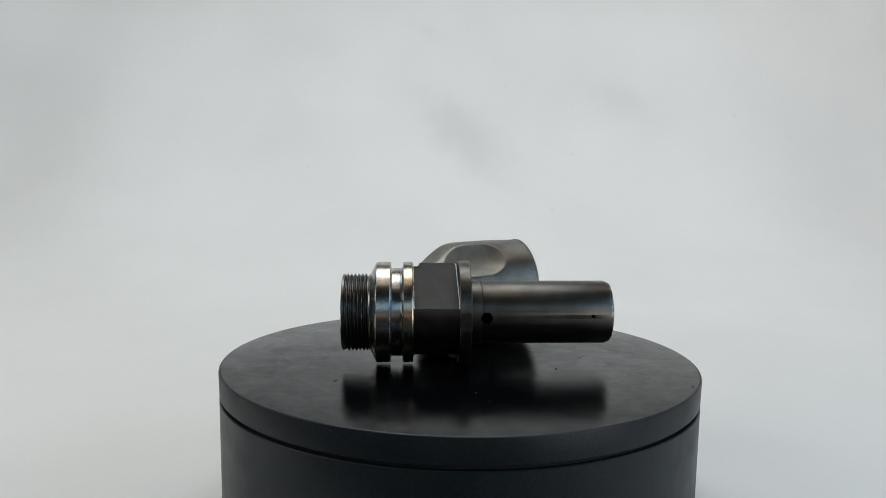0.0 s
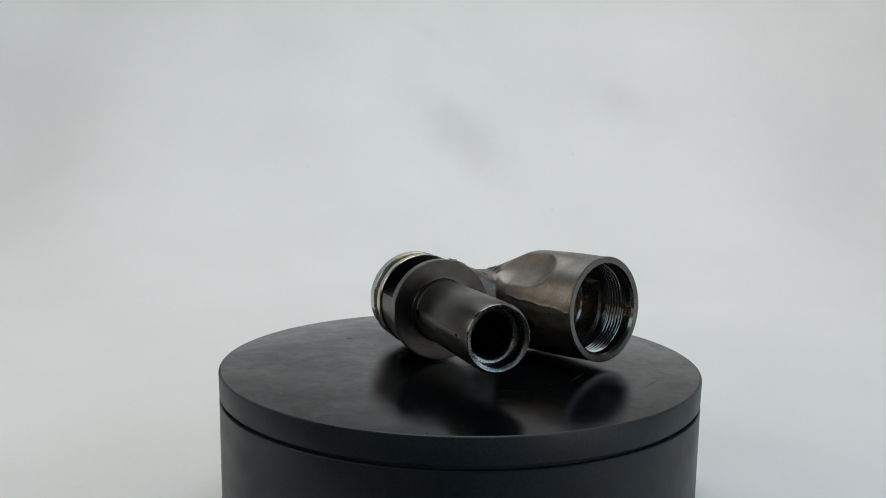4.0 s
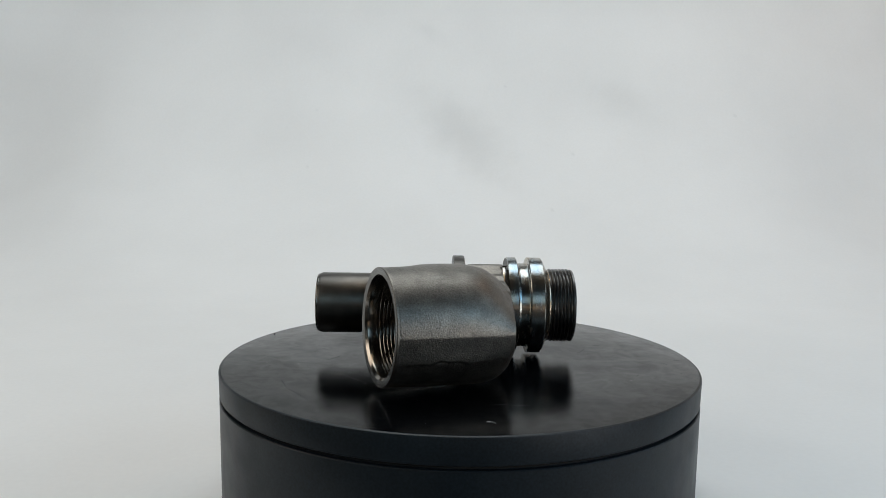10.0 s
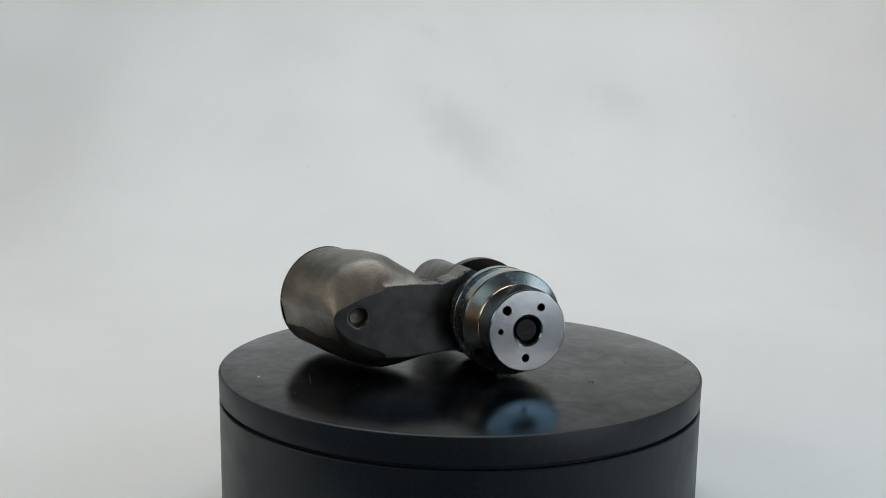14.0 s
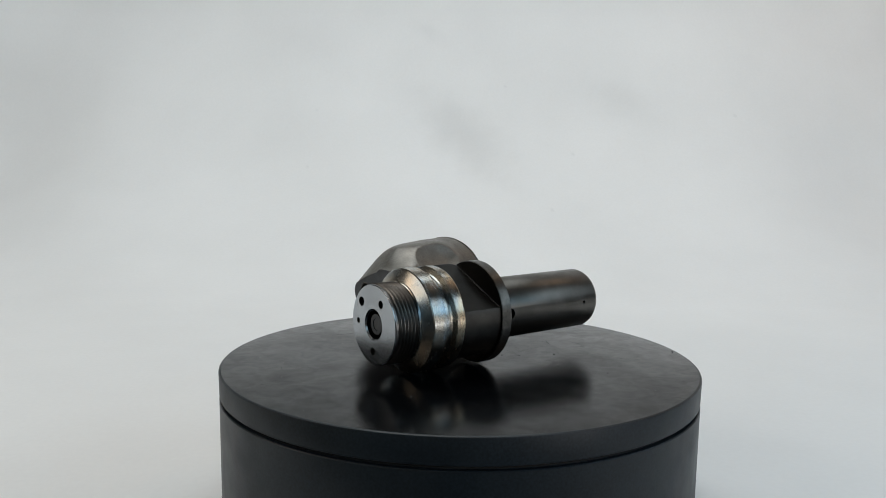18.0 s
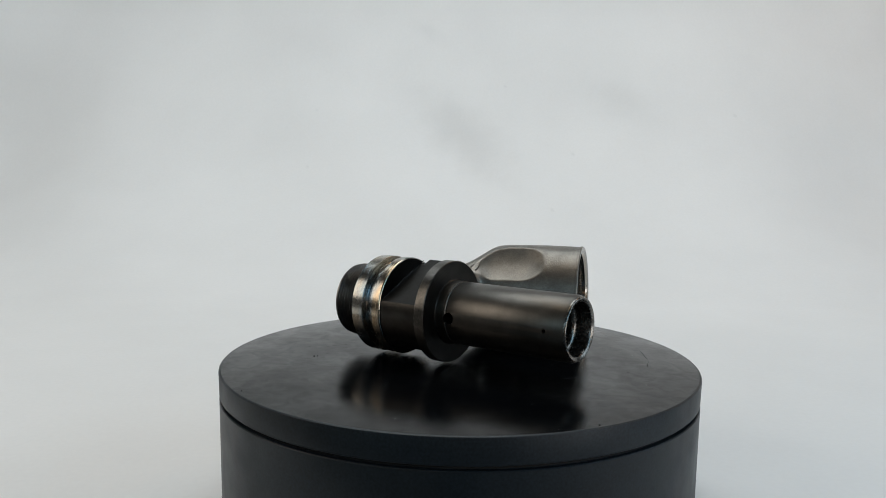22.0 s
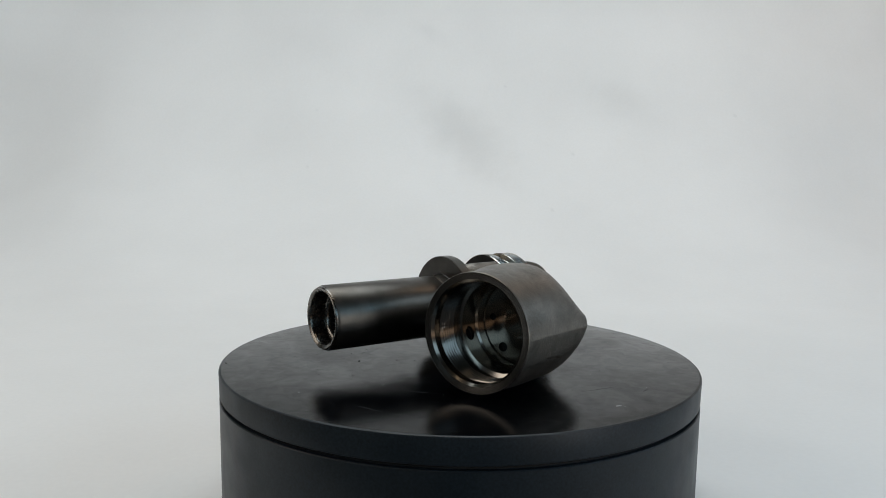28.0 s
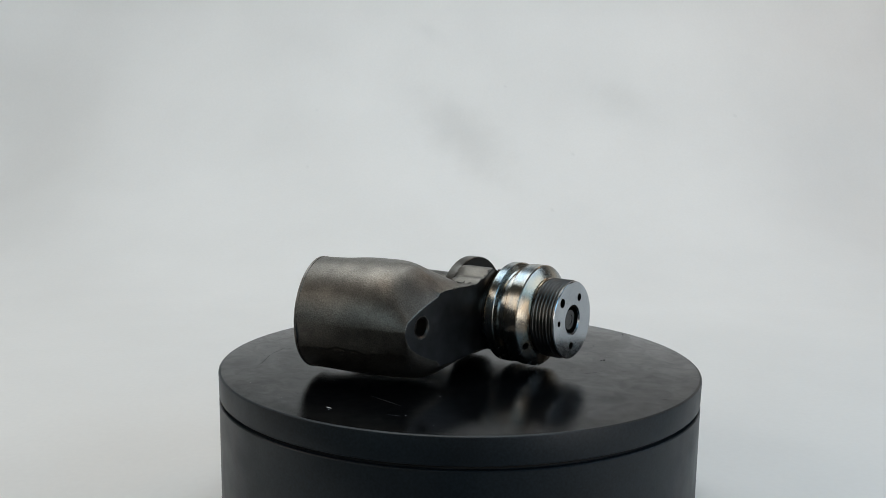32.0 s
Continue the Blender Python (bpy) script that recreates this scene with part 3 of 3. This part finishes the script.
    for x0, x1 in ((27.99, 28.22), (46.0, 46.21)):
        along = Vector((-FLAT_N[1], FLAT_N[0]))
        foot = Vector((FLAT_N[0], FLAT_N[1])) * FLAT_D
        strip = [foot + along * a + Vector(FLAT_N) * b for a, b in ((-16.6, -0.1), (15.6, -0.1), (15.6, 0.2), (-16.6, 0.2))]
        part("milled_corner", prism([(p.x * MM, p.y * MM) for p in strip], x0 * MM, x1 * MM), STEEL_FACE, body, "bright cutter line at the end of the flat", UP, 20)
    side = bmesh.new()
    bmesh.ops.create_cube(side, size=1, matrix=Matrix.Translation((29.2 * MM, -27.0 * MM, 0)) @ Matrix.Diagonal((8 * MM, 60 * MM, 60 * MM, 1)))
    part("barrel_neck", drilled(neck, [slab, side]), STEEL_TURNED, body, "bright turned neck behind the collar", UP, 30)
    rng = random.Random(5)
    grooves = [(51.0 + rng.uniform(-0.016, 0.016), 20.6 - 0.22 * k) for k in range(32)]
    flange = lathe(scaled([(46.2, 0), (46.2, 20.9), (46.5, 21.2), (50.7, 21.2), (51.0, 20.9)] + grooves + [(51.05, 13.5), (51.7, 13.0), (51.7, 0)]), 128)
    cut = bmesh.new()
    bmesh.ops.create_cube(cut, size=1, matrix=Matrix.Translation((48.6 * MM, -25.9 * MM, 0)) @ Matrix.Diagonal((8 * MM, 10 * MM, 30 * MM, 1)))
    flange = drilled(flange, [cut])
    for f in flange.faces:
        c = f.calc_center_median()
        # rim in ring steel, collar side near-black, tube side in flange steel
        f.material_index = 1 if math.hypot(c.y, c.z) > 20.92 * MM or c.y < -20.85 * MM else 2 if c.x < 46.4 * MM else 0
    part("flange", flange, [STEEL_FLANGE, STEEL_RING, STEEL_NEAR_BLACK], body, "thin round dark flange with turning marks", UP, 28)
    tube = lathe(scaled([(51.0, 13.2), (55.7, 13.2), (56.0, 12.8), (56.4, 13.0), (107.3, 13.0), (108.6, 12.4), (108.6, 10.9), (91.0, 10.9), (90.0, 8.9), (51.0, 8.9)]), 128, close=True)
    tube = drilled(tube, [tool_cylinder(2.35 * MM, Vector((57.5, -16, -0.2)) * MM, Vector((57.5, -7, -0.2)) * MM),
                          tool_cylinder(0.75 * MM, Vector((100.6, -16, 0.4)) * MM, Vector((100.6, -7, 0.4)) * MM, 16)])
    part("tube", tube, STEEL_DARK, body, "straight dark steel tube with cross drillings", UP)
    part("tube_mouth", lathe(scaled([(108.3, 12.5), (108.85, 12.42), (109.2, 12.2), (109.3, 12.0), (108.85, 10.75), (108.6, 10.5), (107.9, 10.35), (103.6, 10.2), (103.3, 10.45), (102.7, 10.45), (102.5, 9.4), (101.9, 8.75), (101.0, 8.6), (90, 8.6)]), 96), STEEL_RIM, body, "worn bright rim of the tube", UP)
    # added near-black disc ends the bore, painting the shade inside the tube
    part("bore_dark_disc", lathe(scaled([(60, 0), (60, 8.8), (62, 8.8), (62, 0)]), 48), RECESS_BLACK, body, "", UP)
    forging = build_forging(body)
    m = cup_frame()
    lip = lathe(scaled([(-1.4, 21.4), (-1.05, 21.98), (-0.3, 21.98), (0.0, 21.72), (-0.08, 20.6), (-0.27, 19.3), (-1.2, 18.4), (-1.62, 18.3)]), 128)
    for f in lip.faces:
        c = f.calc_center_median()
        r = math.hypot(c.y, c.z)
        f.material_index = 0 if r > 21.8 * MM else 1 if r > 19.25 * MM else 2
    part("cup_lip", lip, [STEEL_CAST, STEEL_LIP, STEEL_BORE], body, "flat faced lip of the side cup with a bright chamfer", UP @ m, 24)
    mouth = lathe(scaled([(-1.6, 18.32), (-1.7, 18.28), (-4.4, 18.28), (-4.55, 18.5), (-4.6, 19.1), (-15.0, 19.1), (-15.4, 19.4), (-18.0, 19.4), (-18.6, 17.6)]), 128)
    mouth = part("cup_mouth", mouth, STEEL_TAPPED, body, "bright bored mouth of the side cup", UP @ m)
    liner = lathe(scaled([(-18.55, 17.6), (-27.5, 17.6), (-28.2, 16.8), (-32.6, 16.8), (-33.0, 16.4), (-33.0, 7.6), (-33.4, 7.2), (-44.2, 7.2), (-44.6, 6.8), (-44.9, 0), (-45.8, 0), (-45.8, 8.0), (-35.6, 8.2), (-35.6, 18.6), (-18.7, 18.6)]), 96, close=True)
    holes = []
    for y, z, r in FLOOR_HOLES:
        holes.append(tool_cylinder(r * MM, (-31 * MM, y * MM, z * MM), (-40 * MM, y * MM, z * MM), 20))
    holes.append(tool_cylinder(2.7 * MM, (-23.0 * MM, -14.0 * MM, -4 * MM), (-23.0 * MM, -18.9 * MM, -6.5 * MM), 24))
    liner = drilled(liner, holes)
    part("cup_floor", liner, STEEL_BORE, body, "stepped bore and drilled floor of the cup", UP @ m)
    # near-black discs close the short holes, in place of shade deep inside
    for y, z, r in FLOOR_HOLES:
        part("passage_dark_disc", lathe(scaled([(-34.8, 0), (-34.8, r + 0.3), (-35.2, r + 0.3), (-35.2, 0)]), 20), RECESS_BLACK, body, "near-black disc standing for the dark depth of an oil passage", UP @ m @ pose(0, y * MM, z * MM))
    part("passage_dark_disc", lathe(scaled([(20.6, 0), (20.6, 3.0), (21.6, 3.0), (21.6, 0)]), 24), RECESS_BLACK, body, "near-black disc standing for the dark depth of an oil passage", UP @ m @ pose(-23.0 * MM, 0, 3.14 * MM) @ pose(0, 0, 0, 0, 0, -90) @ pose(0, 0, 0, 0, 27, 0))
    sleeve = lathe(scaled([(0.15, 4.25), (-0.02, 4.2), (-0.02, 3.95), (0.5, 3.45), (5.0, 3.45), (5.0, 2.6), (5.6, 0)]), 48)
    part("bolt_hole", sleeve, STEEL_DARK, body, "countersunk hole in the lug face", pose(BACK_S * MM, 57.4 * MM, AXIS + 1.7 * MM))
    # cast marks on the web: rows of worn raised strokes
    for k in range(8):
        row, col = k // 4, k % 4
        sx, vy = 34.2 + 3.0 * col, 22.6 + 6.6 * row
        mark = bmesh.new()
        bmesh.ops.create_cube(mark, size=1, matrix=pose(0, 0, 0, 0, 0, 8 * (k % 3 - 1)) @ Matrix.Diagonal((0.85 * MM, (3.4 - 0.5 * row) * MM, 0.7 * MM, 1)))
        bmesh.ops.bevel(mark, geom=mark.edges[:], offset=0.2 * MM, segments=2, affect="EDGES")
        slope = math.degrees(math.atan2(surface_height(sx, vy + 1.5) - surface_height(sx, vy - 1.5), 3.0))
        part("cast_mark", mark, STEEL_CAST, forging, "", pose(sx * MM, vy * MM, (surface_height(sx, vy) + 0.02) * MM, slope))
    for k, vy in enumerate((29.5, 31.8, 33.0, 34.6, 36.9, 12.9, 15.5)):
        burr = bmesh.new()
        bmesh.ops.create_icosphere(burr, subdivisions=2, radius=(0.55 + 0.12 * (k % 3)) * MM)
        for p in burr.verts:
            p.co *= 1 + 0.35 * noise.noise(p.co * 900 + Vector((k, 0, 0)))
        bmesh.ops.scale(burr, vec=(0.7, 1.5, 0.6), verts=burr.verts)
        part("burr", burr, STEEL_CAST, forging, "", pose((BACK_S + 0.45) * MM, vy * MM, (surface_height(BACK_S + 0.6, vy) - 0.05) * MM))
    thread = helix(-14.8, -4.5, 18.2, 19.12, 1.5)
    part("inner_thread", thread, STEEL_TAPPED, mouth, "fine thread inside the cup", Matrix())
    return body


injector = build_injector()


# ---- the turning ----
LIE = pose(-47.16 * MM, -12.41 * MM, -0.1 * MM, 0, -0.3, 4.0)


def motions():
    turns = [(0.5 * k, pose(0, 0, 0, 0, 0, -360.0 * 0.5 * k / PERIOD)) for k in range(65)]
    walk(lid, turns)
    walk(injector, [(t, m @ LIE) for t, m in turns])


motions()
